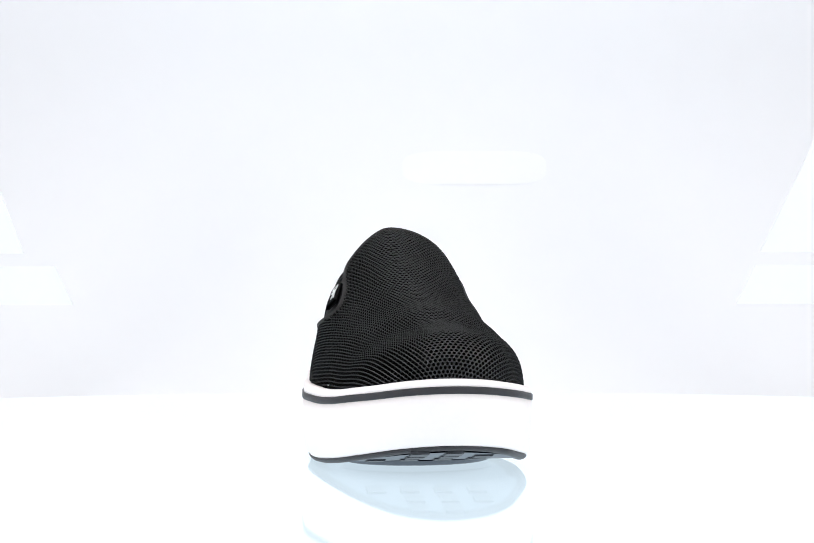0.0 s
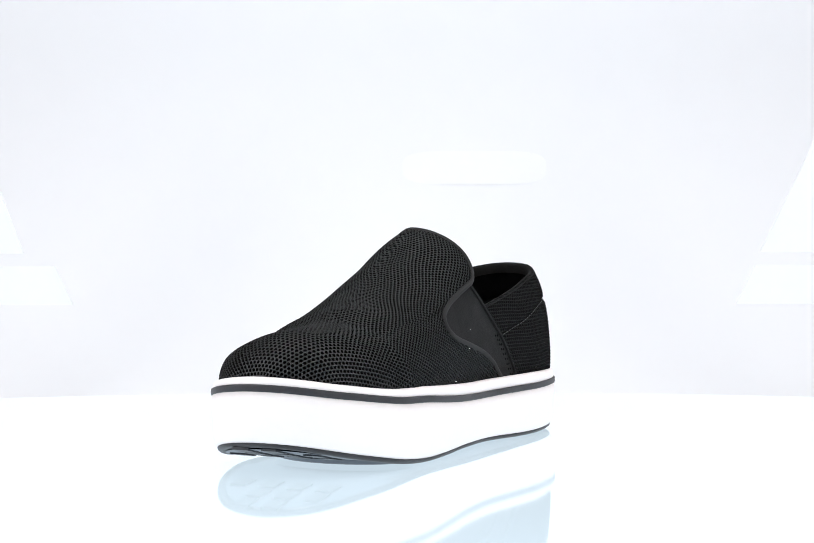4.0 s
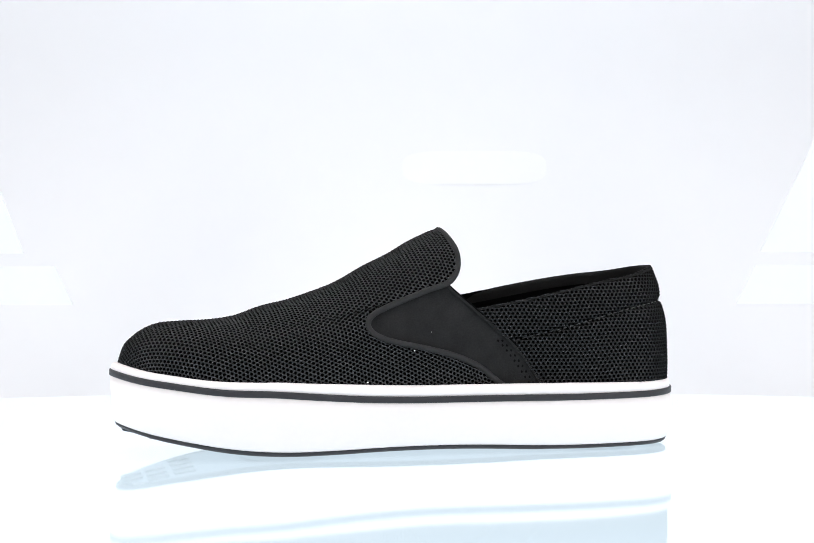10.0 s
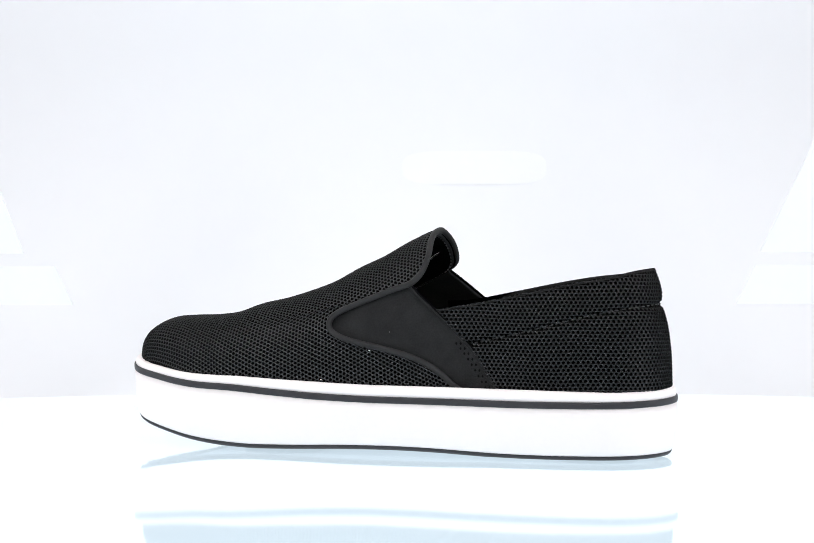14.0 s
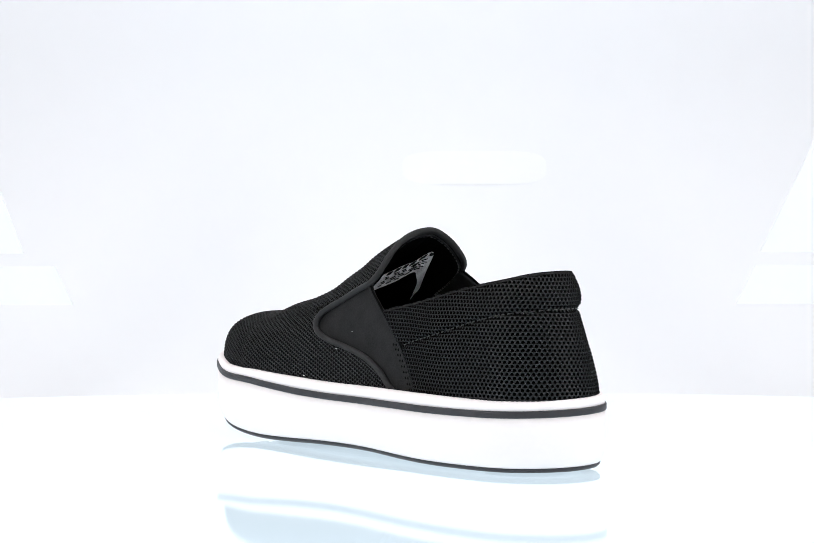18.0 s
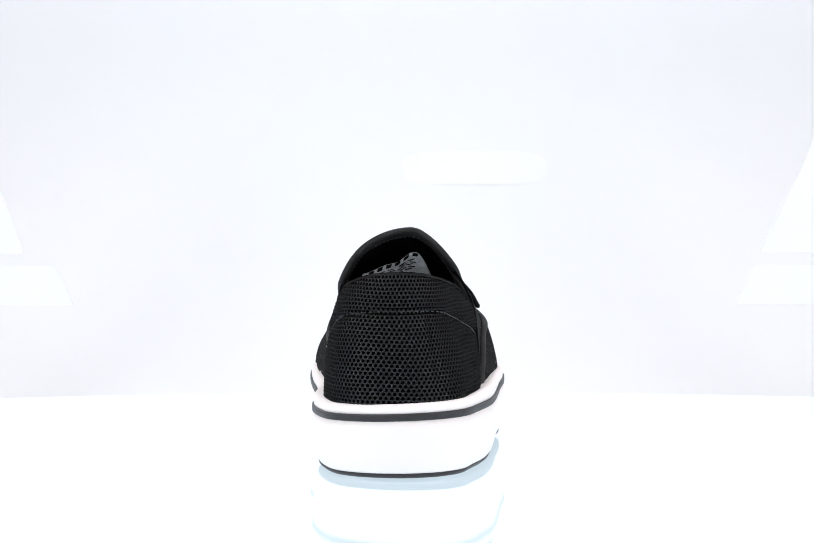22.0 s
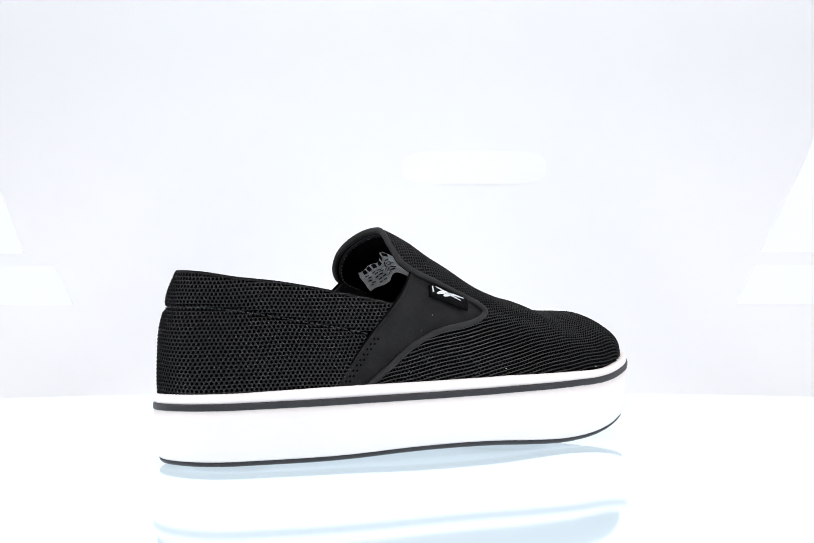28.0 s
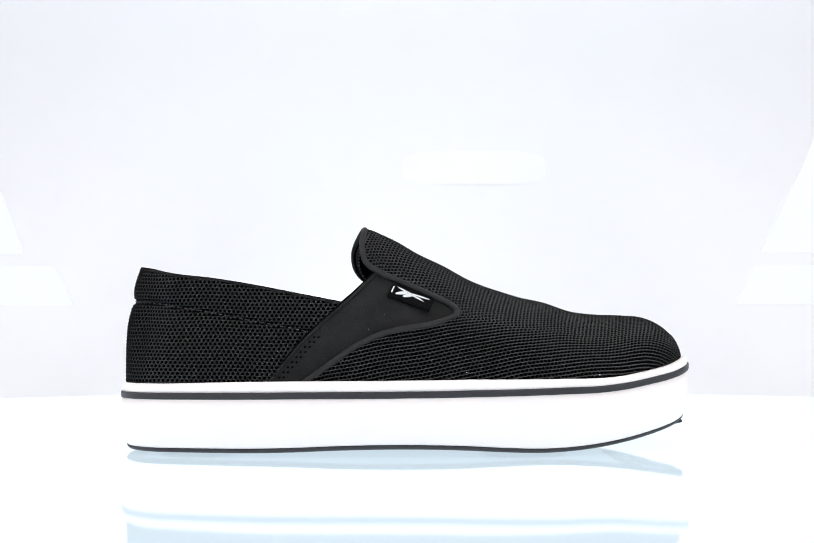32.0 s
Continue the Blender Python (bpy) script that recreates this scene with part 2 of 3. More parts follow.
def ridge(x):
    """Height of the vamp along its middle."""
    return smooth_interp(x, [-.1465, -.1445, -.139, -.134, -.127, -.1165, -.1004, -.087, -.0736, -.0603, -.0469, -.0335, -.0201, -.0067, .0067, .0193, .03, .15],
                         [.0436, .0506, .0580, .0615, .0642, .0653, .0663, .0682, .0728, .0759, .0801, .0855, .0926, .0989, .1064, .1116, .112, .112])


BASE = inset(0.0042 + 0.0026 * np.exp(-((OUT[:, 0] - .045) / .04) ** 2))
HEEL = int(np.argmax(BASE[:, 0]))
TOE = int(np.argmin(BASE[:, 0]))
BASE_B = BASE[HEEL:TOE + 1][::-1]
BASE_A = np.vstack([BASE[TOE:], BASE[:HEEL + 1]])
X_TOE, X_HEEL = BASE[TOE, 0], BASE[HEEL, 0]


def half(side, x):
    b = BASE_B if side > 0 else BASE_A
    return np.interp(x, b[:, 0], b[:, 1])


def middle(x):
    return smooth_interp(x, [-.15, -.11, -.05, .0, .02, .06, .15], [-.007, -.0082, -.0018, .0062, .0057, .003, .001])


def foot(x):
    return z_stripe(x) + 0.0035


def fullness(side, x, s):
    """How boxy the skin is: the inner side bulges, the outer one stands up and then slopes."""
    xs = [-.15, -.12, -.07, -.03, .0, .02, .07, .15]
    if side < 0:
        low, top = smooth_interp(x, xs, [.67, .76, .90, .78, .57, .41, .80, 1.0]), smooth_interp(x, xs, [1.04, 1.01, .90, .84, .72, .83, 1.05, 1.0])
        k = s**5
    else:
        low, top = smooth_interp(x, xs, [.72, 1.2, 1.4, .88, .79, .77, .90, 1.0]), smooth_interp(x, xs, [1.14, 1.38, 1.36, 1.28, 1.38, 1.42, 1.05, 1.0])
        k = np.clip((s - .38) / .40, 0, 1)
        k = k * k * (3 - 2 * k)
    return low + (top - low) * k


def squareness(x):
    return smooth_interp(x, [-.15, -.12, -.07, -.03, .0, .15], [.80, .88, .95, 1.0, 1.0, 1.0])


def toe(x):
    """0 behind the ball of the foot, 1 at the tip of the toe."""
    return np.clip((-.03 - np.asarray(x, float)) / .08, 0, 1)


def lean(x):
    """The outer side stands a little higher, more so towards the heel."""
    x = np.asarray(x, float)
    return 0.013 + 0.020 * np.clip((x + .07) / .07, 0, 1) - 0.023 * toe(x)


def upper(side, x, phi):
    """The shoe's skin at x, from the welt (phi 0) to the ridge (phi pi/2)."""
    x, phi = np.asarray(x, float), np.asarray(phi, float)
    s, c = np.sin(phi), np.maximum(np.cos(phi), 0)
    c = c ** fullness(side, x, s)
    w, b, t = half(side, x), foot(x), ridge(x)
    y = w * c + middle(x) * (1 - c)
    return np.stack([x, y, b + (t - b) * s ** squareness(x) + lean(x) * w * c], -1)


def phi_at(side, x, z):
    x = np.asarray(x, float)
    z0 = np.asarray(z, float)
    w = half(side, x)
    for _ in range(5):
        k = np.clip((z0 - foot(x)) / (ridge(x) - foot(x)), 0, 1)
        s = np.clip(k ** (1 / squareness(x)), 0, 1)
        c = np.sqrt(1 - s**2) ** fullness(side, x, s)
        z0 = z - lean(x) * w * c
    return np.arcsin(s)


# edges of the pieces as x over z
VAMP_EDGE = {
    -1: ([.028, .0341, .0433, .0485, .0518, .0554, .0588, .0631, .0673, .0742, .0788, .0834, .0881, .0945, .1009, .1062, .112],
         [.052, .0424, .0302, .0176, .0047, -.012, -.021, -.0247, -.0235, -.0106, .0022, .0160, .0213, .0237, .0237, .0219, .0193]),
    1: ([.028, .0364, .0448, .0503, .0556, .0612, .0643, .0674, .0697, .0725, .0794, .0846, .0897, .0933, .100, .105, .112],
        [.061, .0503, .0385, .0310, .0222, .0067, -.0112, -.0214, -.0255, -.024, -.0114, .0012, .0130, .0190, .0215, .0216, .0193]),
}
GORE_REAR = {-1: ([.028, .0337, .0536, .0722, .0828, .088], [.0682, .0645, .0503, .0297, .0177, .013]),
             1: ([.028, .0365, .0596, .0764, .0862, .0905], [.077, .0693, .0492, .0307, .0200, .0152])}
GORE_TOP = {-1: .0842, 1: .0903}
RIM = {-1: ([.02, .0297, .058, .1025, .125, .134, .141], [.069, .0709, .0759, .0848, .0887, .0909, .0921]),
       1: ([.02, .0307, .0485, .0736, .0985, .125, .134, .141], [.0735, .0747, .0781, .0829, .0867, .0895, .0909, .0921])}
STITCH = {-1: ([.045, .0503, .08, .11, .13, .141], [.0528, .0545, .0615, .0690, .0730, .0745]),
          1: ([.045, .0492, .08, .11, .13, .141], [.0588, .0600, .0660, .0712, .0738, .0745])}


def edge_x(side, z):
    return smooth_interp(z, *VAMP_EDGE[side])


SHOE = tagged(new("slip_on_shoe"), "black mesh slip-on shoe with thick white rubber platform sole", "shoe")


def tilt(x, y, z):
    """How the sole leans across, more so the higher up."""
    return y * (.010 - .020 * toe(x) + (lean(x) - .010 + .020 * toe(x)) * np.clip(z / .028, 0, 1))


def tread_z(x, y):
    z = lowest(np.asarray(x, float)) + .0003
    return np.maximum(z + tilt(x, y, z), 0) + .0006


def ring(profile, name, mat, close_bottom=False, close_top=False):
    """A band round the sole from (inset, height) pairs; heights are functions of x."""
    rows = []
    for o, zf in profile:
        xy = inset(o)
        z = zf(OUT[:, 0])
        z = z + tilt(xy[:, 0], xy[:, 1], z)
        rows.append(np.c_[xy, np.maximum(z, 0)])
    P = np.stack(rows)
    n, m = P.shape[:2]
    faces = grid_faces(n, m, loop_m=True)
    if close_bottom:
        faces.append(tuple(range(m))[::-1])
    if close_top:
        faces.append(tuple((n - 1) * m + k for k in range(m)))
    return mesh(name, P.reshape(-1, 3), [f[::-1] for f in faces], mat)


def shift(f, dz):
    return lambda x: f(x) + dz


def welt(dz):
    return lambda x: z_stripe(x) + dz * (1 - .30 * toe(x) - .12 * np.clip((x - .08) / .04, 0, 1))


def blend(k):
    return lambda x: z_line(x) * (1 - k) + z_stripe(x) * k


def lowest(x):
    return np.maximum(z_line(x) - 0.0016, 0.0)


def tread_sheet():
    edge = inset(.0072)
    h, t = int(np.argmax(edge[:, 0])), int(np.argmin(edge[:, 0]))
    b, a = edge[h:t + 1][::-1], np.vstack([edge[t:], edge[:h + 1]])
    u = np.linspace(0, math.pi, 160)
    xs = edge[t, 0] + (edge[h, 0] - edge[t, 0]) * (1 - np.cos(u)) / 2
    P = np.zeros((160, 24, 3))
    for i, x in enumerate(xs):
        ys = np.linspace(np.interp(x, a[:, 0], a[:, 1]), np.interp(x, b[:, 0], b[:, 1]), 24)
        P[i] = np.c_[np.full(24, x), ys, tread_z(np.full(24, x), ys)]
    return sheet("tread", P, TREAD, flip=True)


def build_sole():
    part("outsole", ring([(.012, shift(lowest, .0008)), (.008, shift(lowest, .0008)), (.0062, lowest), (.0046, shift(z_line, -.0012)), (.0036, shift(z_line, -.0004)), (.0033, shift(z_line, .0005)), (.0036, shift(z_line, .0010)), (.014, shift(z_line, .0010))], "outsole", RUBBER_BLACK), SHOE, "thin black rubber outsole line")
    part("midsole", ring([(.014, shift(z_line, .0008)), (.0036, shift(z_line, .0008)), (.0024, shift(z_line, .0022)), (.0016, blend(.25)), (.0012, blend(.5)), (.0009, blend(.75)), (.0008, shift(z_stripe, -.0014)), (.014, shift(z_stripe, -.0014))], "midsole", RUBBER_WHITE), SHOE, "thick smooth white rubber sidewall")
    part("stripe", ring([(.012, shift(z_stripe, -.0018)), (.0010, shift(z_stripe, -.0018)), (.0005, shift(z_stripe, -.0015)), (.0004, shift(z_stripe, -.0010)), (.0004, shift(z_stripe, .0009)), (.0005, shift(z_stripe, .0013)), (.0010, shift(z_stripe, .0016)), (.012, shift(z_stripe, .0016))], "stripe", RUBBER_BLACK), SHOE, "dark grey rubber foxing stripe")
    part("welt", ring([(.012, welt(.0013)), (.0013, welt(.0013)), (.0012, welt(.0030)), (.0015, welt(.0054)), (.0025, welt(.0067)), (.0044, welt(.0069)), (.009, welt(.0060))], "welt", RUBBER_WHITE), SHOE, "white rubber welt above the stripe")
    # the sole stands on two raised pads, set in from its rim
    for x, rx, ry in ((-.062, .020, .033), (.105, .018, .018)):
        turn = np.linspace(0, 2 * np.pi, 40, endpoint=False)
        levels = [(1.12, .0012), (1.06, -.0006), (1.0, -.0011), (.96, -.0013)]
        verts = [(x + rx * k * math.cos(a), ry * k * math.sin(a), z) for k, z in levels for a in turn]
        faces = [f[::-1] for f in grid_faces(4, 40, loop_m=True)] + [tuple(range(159, 119, -1)), tuple(range(40))]
        part("tread_pad", mesh("tread_pad", verts, faces, TREAD), SHOE, "blue-grey raised tread pad under the sole")
    # staggered lugs under the toe
    lug = box("tread_lug", 0, 0, 0, .0105, .0085, .0014, LUG, .0003)
    sole = part("tread", tread_sheet(), SHOE, "blue-grey rubber tread face")
    for i, x in enumerate((-.114, -.127, -.139)):
        a, b = float(np.interp(x, BASE_A[:, 0], BASE_A[:, 1])), float(np.interp(x, BASE_B[:, 0], BASE_B[:, 1]))
        n = int((b - a - .009) / .0155) + 1
        for k in range(n):
            y = (a + b) / 2 + (k - (n - 1) / 2 + (.25 if i % 2 else -.25) * (n > 2)) * .0155
            if not a + .006 < y < b - .006:
                continue
            o = part("tread_lug", lug, sole)
            z0, z1, z2, z3 = (float(tread_z(np.array(x + p), np.array(y + q))) for p, q in ((-.004, 0), (.004, 0), (0, -.004), (0, .004)))
            o.matrix_local = Matrix.Translation((x, y, (z0 + z1) / 2)) @ Matrix.Rotation(-math.atan((z1 - z0) / .008), 4, "Y") @ Matrix.Rotation(math.atan((z3 - z2) / .008), 4, "X")


def vamp_grid(side, rows=110, cols=150):
    """Points of the vamp and their section angles, in rows from the toe to evenly spaced stations on its edge."""
    z = np.linspace(.028, .1119, 900)
    x = edge_x(side, z)
    f = phi_at(side, x, z)
    ok = np.nonzero(z >= foot(x) + lean(x) * half(side, x))[0][0]
    x, z, f = x[ok:], z[ok:], np.maximum.accumulate(f[ok:])
    f = f * (math.pi / 2) / f[-1]
    step = np.hypot(np.diff(x), np.diff(z))
    way = np.r_[0, np.cumsum(.55 * np.diff(f) / (math.pi / 2) + .45 * step / step.sum())]
    u = np.linspace(0, way[-1], rows)
    x1, f1 = np.interp(u, way, x), np.interp(u, way, f)
    f1[0] = 0
    f0 = np.linspace(0, math.pi / 2, rows)
    t = np.linspace(0, 1, cols)
    t = (t - 0.10 * np.sin(2 * np.pi * t) / (2 * np.pi)) ** 1.25
    X = X_TOE + (x1 - X_TOE)[:, None] * t[None]
    F = f0[:, None] + (f1 - f0)[:, None] * (t * t * (3 - 2 * t))[None]
    return upper(side, X, F), F


def skin_normal(side, P, F):
    """Outward normals of the skin."""
    e = 2e-4
    x, f = np.maximum(P[..., 0], X_TOE + .0006), np.clip(F, .006, math.pi / 2 - .006)
    n = np.cross(upper(side, x + e, f) - upper(side, x - e, f), upper(side, x, f + .004) - upper(side, x, f - .004))
    n *= np.sign(n[..., 1:2] * side * np.cos(F)[..., None] + n[..., 2:3] * np.sin(F)[..., None])
    return n / np.maximum(np.linalg.norm(n, axis=-1), 1e-15)[..., None]


def section_uv(side, P, phi):
    """Rough cloth coordinates: length along the shoe, girth down from the ridge."""
    n = 500
    f = np.linspace(0, math.pi / 2, n)
    xs = np.linspace(X_TOE, .08, 200)
    F, X = np.meshgrid(f, xs)
    q = upper(side, X, F)
    table = np.concatenate([np.zeros((200, 1)), np.cumsum(np.linalg.norm(np.diff(q, axis=1), axis=2), 1)], 1)
    table = table[:, -1:] - table
    gi = np.clip(np.interp(P[..., 0], xs, np.arange(200)), 0, 198.999)
    lo = gi.astype(int)
    fr = gi - lo
    fi = np.clip(phi / (math.pi / 2) * (n - 1), 0, n - 1.001)
    fl = fi.astype(int)
    ff = fi - fl
    val = sum(wa * wb * table[lo + a, fl + b] for a, wa in ((0, 1 - fr), (1, fr)) for b, wb in ((0, 1 - ff), (1, ff)))
    return np.stack([P[..., 0] + 0.2, val * side + 0.3], -1)


def flattened(P, uv, rounds=80):
    """The cloth of the grid P laid flat with as little stretch as it allows, begun from uv."""
    n, m = P.shape[:2]
    quads = np.array(grid_faces(n, m))
    tri = np.concatenate([quads[:, [0, 1, 2]], quads[:, [0, 2, 3]], quads[:, [0, 1, 3]], quads[:, [1, 2, 3]]])
    q = P.reshape(-1, 3)[tri]
    e, f = q[:, 1] - q[:, 0], q[:, 2] - q[:, 0]
    le = np.maximum(np.linalg.norm(e, axis=1), 1e-7)
    fx = (e * f).sum(1) / le
    fy = np.sqrt(np.maximum((f * f).sum(1) - fx**2, 1e-12))
    flat = np.zeros((len(tri), 3, 2))
    flat[:, 1, 0], flat[:, 2, 0], flat[:, 2, 1] = le, fx, fy
    W = uv.reshape(-1, 2).copy()
    d1, d2 = W[tri[:, 1]] - W[tri[:, 0]], W[tri[:, 2]] - W[tri[:, 0]]
    if np.sum(d1[:, 0] * d2[:, 1] - d1[:, 1] * d2[:, 0]) < 0:
        flat[:, 2, 1] *= -1
    L, terms = np.zeros((n * m, n * m)), []
    for i, j, k in ((0, 1, 2), (1, 2, 0), (2, 0, 1)):
        a, b = flat[:, i] - flat[:, k], flat[:, j] - flat[:, k]
        cot = np.clip((a * b).sum(1) / np.maximum(np.abs(a[:, 0] * b[:, 1] - a[:, 1] * b[:, 0]), 1e-12), .02, 8)
        I, J = tri[:, i], tri[:, j]
        np.add.at(L, (I, I), cot), np.add.at(L, (J, J), cot)
        np.add.at(L, (I, J), -cot), np.add.at(L, (J, I), -cot)
        terms.append((I, J, cot, flat[:, i] - flat[:, j]))
    L[0, 0] += 1
    solve = np.linalg.inv(L)
    for _ in range(rounds):
        c = s = 0
        for I, J, cot, d in terms:
            g = W[I] - W[J]
            c, s = c + cot * (d * g).sum(1), s + cot * (d[:, 0] * g[:, 1] - d[:, 1] * g[:, 0])
        r = np.maximum(np.hypot(c, s), 1e-12)
        c, s = c / r, s / r
        B = np.zeros_like(W)
        for I, J, cot, d in terms:
            t = cot[:, None] * np.stack([c * d[:, 0] - s * d[:, 1], s * d[:, 0] + c * d[:, 1]], -1)
            np.add.at(B, I, t), np.add.at(B, J, -t)
        B[0] += W[0]
        W = solve @ B
    W = W.reshape(n, m, 2)
    mid = W[n // 2]
    d = mid[-1] - mid[m // 5]
    d /= np.hypot(*d)
    W = W - mid[m // 2]
    W = np.stack([W[..., 0] * d[0] + W[..., 1] * d[1], W[..., 1] * d[0] - W[..., 0] * d[1]], -1)
    return W + (.25, .30)


def cubic_weights(at, n):
    """Rows of weights that draw a smooth curve through n even stations."""
    at = np.asarray(at, float)
    A = np.zeros((len(at), n))
    i = np.clip(np.floor(at).astype(int), 0, n - 2)
    u = at - i
    r = np.arange(len(at))
    for off, w in ((-1, (-u + 2 * u**2 - u**3) / 2), (0, (2 - 5 * u**2 + 3 * u**3) / 2), (1, (u + 4 * u**2 - 3 * u**3) / 2), (2, (u**3 - u**2) / 2)):
        w = np.where(u < 0, {0: 1 - u, 1: u}.get(off, 0 * u), w)
        np.add.at(A, (r, np.clip(i + off, 0, n - 1)), w)
    return A


CLOTH_ROWS, CLOTH_COLS, CLOTH_EASE = 24, 36, 1.9  # columns crowd towards the toe


def cloth_map():
    pick = np.round(9000 * (np.arange(CLOTH_COLS) / (CLOTH_COLS - 1)) ** CLOTH_EASE).astype(int)
    (a, fa), (b, fb) = ([g[:, pick] for g in vamp_grid(side, CLOTH_ROWS, 9001)] for side in (-1, 1))
    P = np.concatenate([a, b[::-1][1:]], 0)
    uv = np.concatenate([section_uv(-1, a, fa), section_uv(1, b, fb)[::-1][1:]], 0)
    flat = flattened(P[:, 1:], uv[:, 1:])
    # all rows meet in the tip of the toe, between the ends of the first ring
    a, b = P[0, 1], P[-1, 1]
    f = np.dot(P[0, 0] - a, b - a) / np.dot(b - a, b - a)
    tip = np.broadcast_to(flat[0, 0] * (1 - f) + flat[-1, 0] * f, (len(flat), 1, 2))
    return np.concatenate([tip, flat], 1)


def cloth_uv(flat, rows, cols):
    """The flat cloth's coordinates on a finer grid; it is cut a little askew."""
    A = cubic_weights(np.arange(2 * rows - 1) / (2 * rows - 2) * (2 * CLOTH_ROWS - 2), 2 * CLOTH_ROWS - 1)
    B = cubic_weights((np.arange(cols) / (cols - 1)) ** (1 / CLOTH_EASE) * (CLOTH_COLS - 1), CLOTH_COLS)
    uv = np.einsum("ai,ijk,bj->abk", A, flat, B, optimize=True)
    u, v = uv[..., 0], uv[..., 1] - .3
    c, d = math.cos(radians(8)), math.sin(radians(8))
    return np.stack([u * c - v * d, u * d + v * c + .3], -1)


def pierced(P, N, uv, weave, depth, rib, across=None):
    """Sink the holes of the mesh cloth into its surface."""
    pu, pv, size = weave
    d = []
    for off in (0.0, 0.5):
        du = (uv[..., 0] / pu + off) % 1 - .5
        dv = ((uv[..., 1] / pv + off) % 1 - .5) * pv / pu
        d.append(np.hypot(du, dv))
    k = np.clip((np.minimum(*d) - size * .6) / (size * .8), 0, 1)
    k = k * k * (3 - 2 * k)
    # the rows of holes lie in grooves between ribs; across turns them on the two flanks of the vamp
    wave = lambda f: .5 + .5 * np.cos(2 * math.pi * f)
    if across is None:
        rows = wave(2 * uv[..., 1] / pv)
    else:
        flank = [np.clip((side * across - .006) / .012, 0, 1) for side in (-1, 1)]
        rows = .35 * wave(2 * uv[..., 0] / pu) * (1 - flank[0] - flank[1])
        rows = rows + .6 * flank[0] * wave(uv[..., 0] / pu + uv[..., 1] / pv) + 1.6 * flank[1] * wave(uv[..., 0] / pu - uv[..., 1] / pv) ** 2
    sink = depth * (1 - k) + rib * rows * k
    return P - N * sink[..., None]


def uneven(uv, k=1.0):
    """Slight drift of the cloth's rows."""
    u, v = uv[..., 0], uv[..., 1]
    return np.stack([u + k * (.0005 * np.sin(v * 95 + 1) + .0003 * np.sin(u * 140 + v * 60)), v + k * (.0006 * np.sin(u * 70) + .0003 * np.sin(u * 160 + v * 90))], -1)


def wrinkles(P, N):
    """Soft dents in the worn-in cloth."""
    flat = P.reshape(-1, 3)
    d = np.array([noise.noise(Vector((p[0] * 38, p[1] * 30, p[2] * 38))) for p in flat]).reshape(P.shape[:2])
    fade = np.clip((P[..., 0] - X_TOE) / .02, 0, 1)
    return P + N * (d * fade * 0.0007)[..., None]


def build_vamp():
    flat = cloth_map()

    def whole(rows, cols):
        (a, fa), (b, fb) = vamp_grid(-1, rows, cols), vamp_grid(1, rows, cols)
        uv = cloth_uv(flat, rows, cols)
        na, nb = skin_normal(-1, a, fa), skin_normal(1, b, fb)
        # a fold across the inner side behind the toe box
        h = np.sin(fa)
        fold = .0011 * np.exp(-((a[..., 0] + .079 + .014 * h) / .0042) ** 2)
        a = a + na * (fold * np.clip(1 - (h / .96) ** 8, 0, 1))[..., None]
        P = np.concatenate([a, b[::-1][1:]], 0)
        na[-1] = nb[-1] = na[-1] + nb[-1]
        N = np.concatenate([na, nb[::-1][1:]], 0)
        N /= np.maximum(np.linalg.norm(N, axis=2), 1e-12)[..., None]
        flip = normals(P)[P.shape[0] // 2, P.shape[1] // 2, 2] < 0
        return wrinkles(P, N), N, uneven(uv), bool(flip)

    P, N, uv, flip = whole(360, 760)
    part("vamp", sheet("vamp", pierced(P, N, uv, VAMP_WEAVE, .0013, .0005, P[..., 1] - middle(P[..., 0])), VAMP_MESH, uv, flip=flip), SHOE, "black perforated spacer-mesh vamp")
    full, N, uv, flip = whole(110, 150)
    keep = full[:, 60:]
    inner = keep - N[:, 60:] * 0.003
    part("vamp_lining", sheet("vamp_lining", inner, LINING, flip=not flip), SHOE, "black cloth lining under the tongue")
    # piping on the edge, and its folded tape inside
    edge, en = full[:, -1], N[:, -1]
    lens = np.r_[0, np.cumsum(np.linalg.norm(np.diff(edge, axis=0), axis=1))]
    u = np.linspace(0, lens[-1], 260)
    e = np.stack([np.interp(u, lens, edge[:, k]) for k in range(3)], -1)
    n = np.stack([np.interp(u, lens, en[:, k]) for k in range(3)], -1)
    for _ in range(3):
        e[1:-1] = (e[:-2] + 2 * e[1:-1] + e[2:]) / 4
    part("piping", tube("piping", e - n * 0.0008, .0015, TAPE, 12, 1.0, n), SHOE, "smooth dark grey edge piping")
    back = full[:, -1] - full[:, -7]
    back /= np.maximum(np.linalg.norm(back, axis=1), 1e-9)[:, None]
    bk = np.stack([np.interp(u, lens, back[:, k]) for k in range(3)], -1)
    sel = (e[:, 2] > .079)
    tape = np.stack([(e - n * .0018)[sel], (e - n * .0029 - bk * .0008)[sel], (e - n * .0033 - bk * .0026)[sel], (e - n * .0030 - bk * .0028)[sel]], 1)
    part("binding", sheet("binding", tape, TAPE), SHOE, "dark grey binding tape inside the tongue edge")
    line = (e - n * .0036 - bk * .0023)[sel]
    dashes("binding_stitch", line, .0022, .0014, .0003, n[sel], mat=BRIGHT_THREAD)
    return full, N


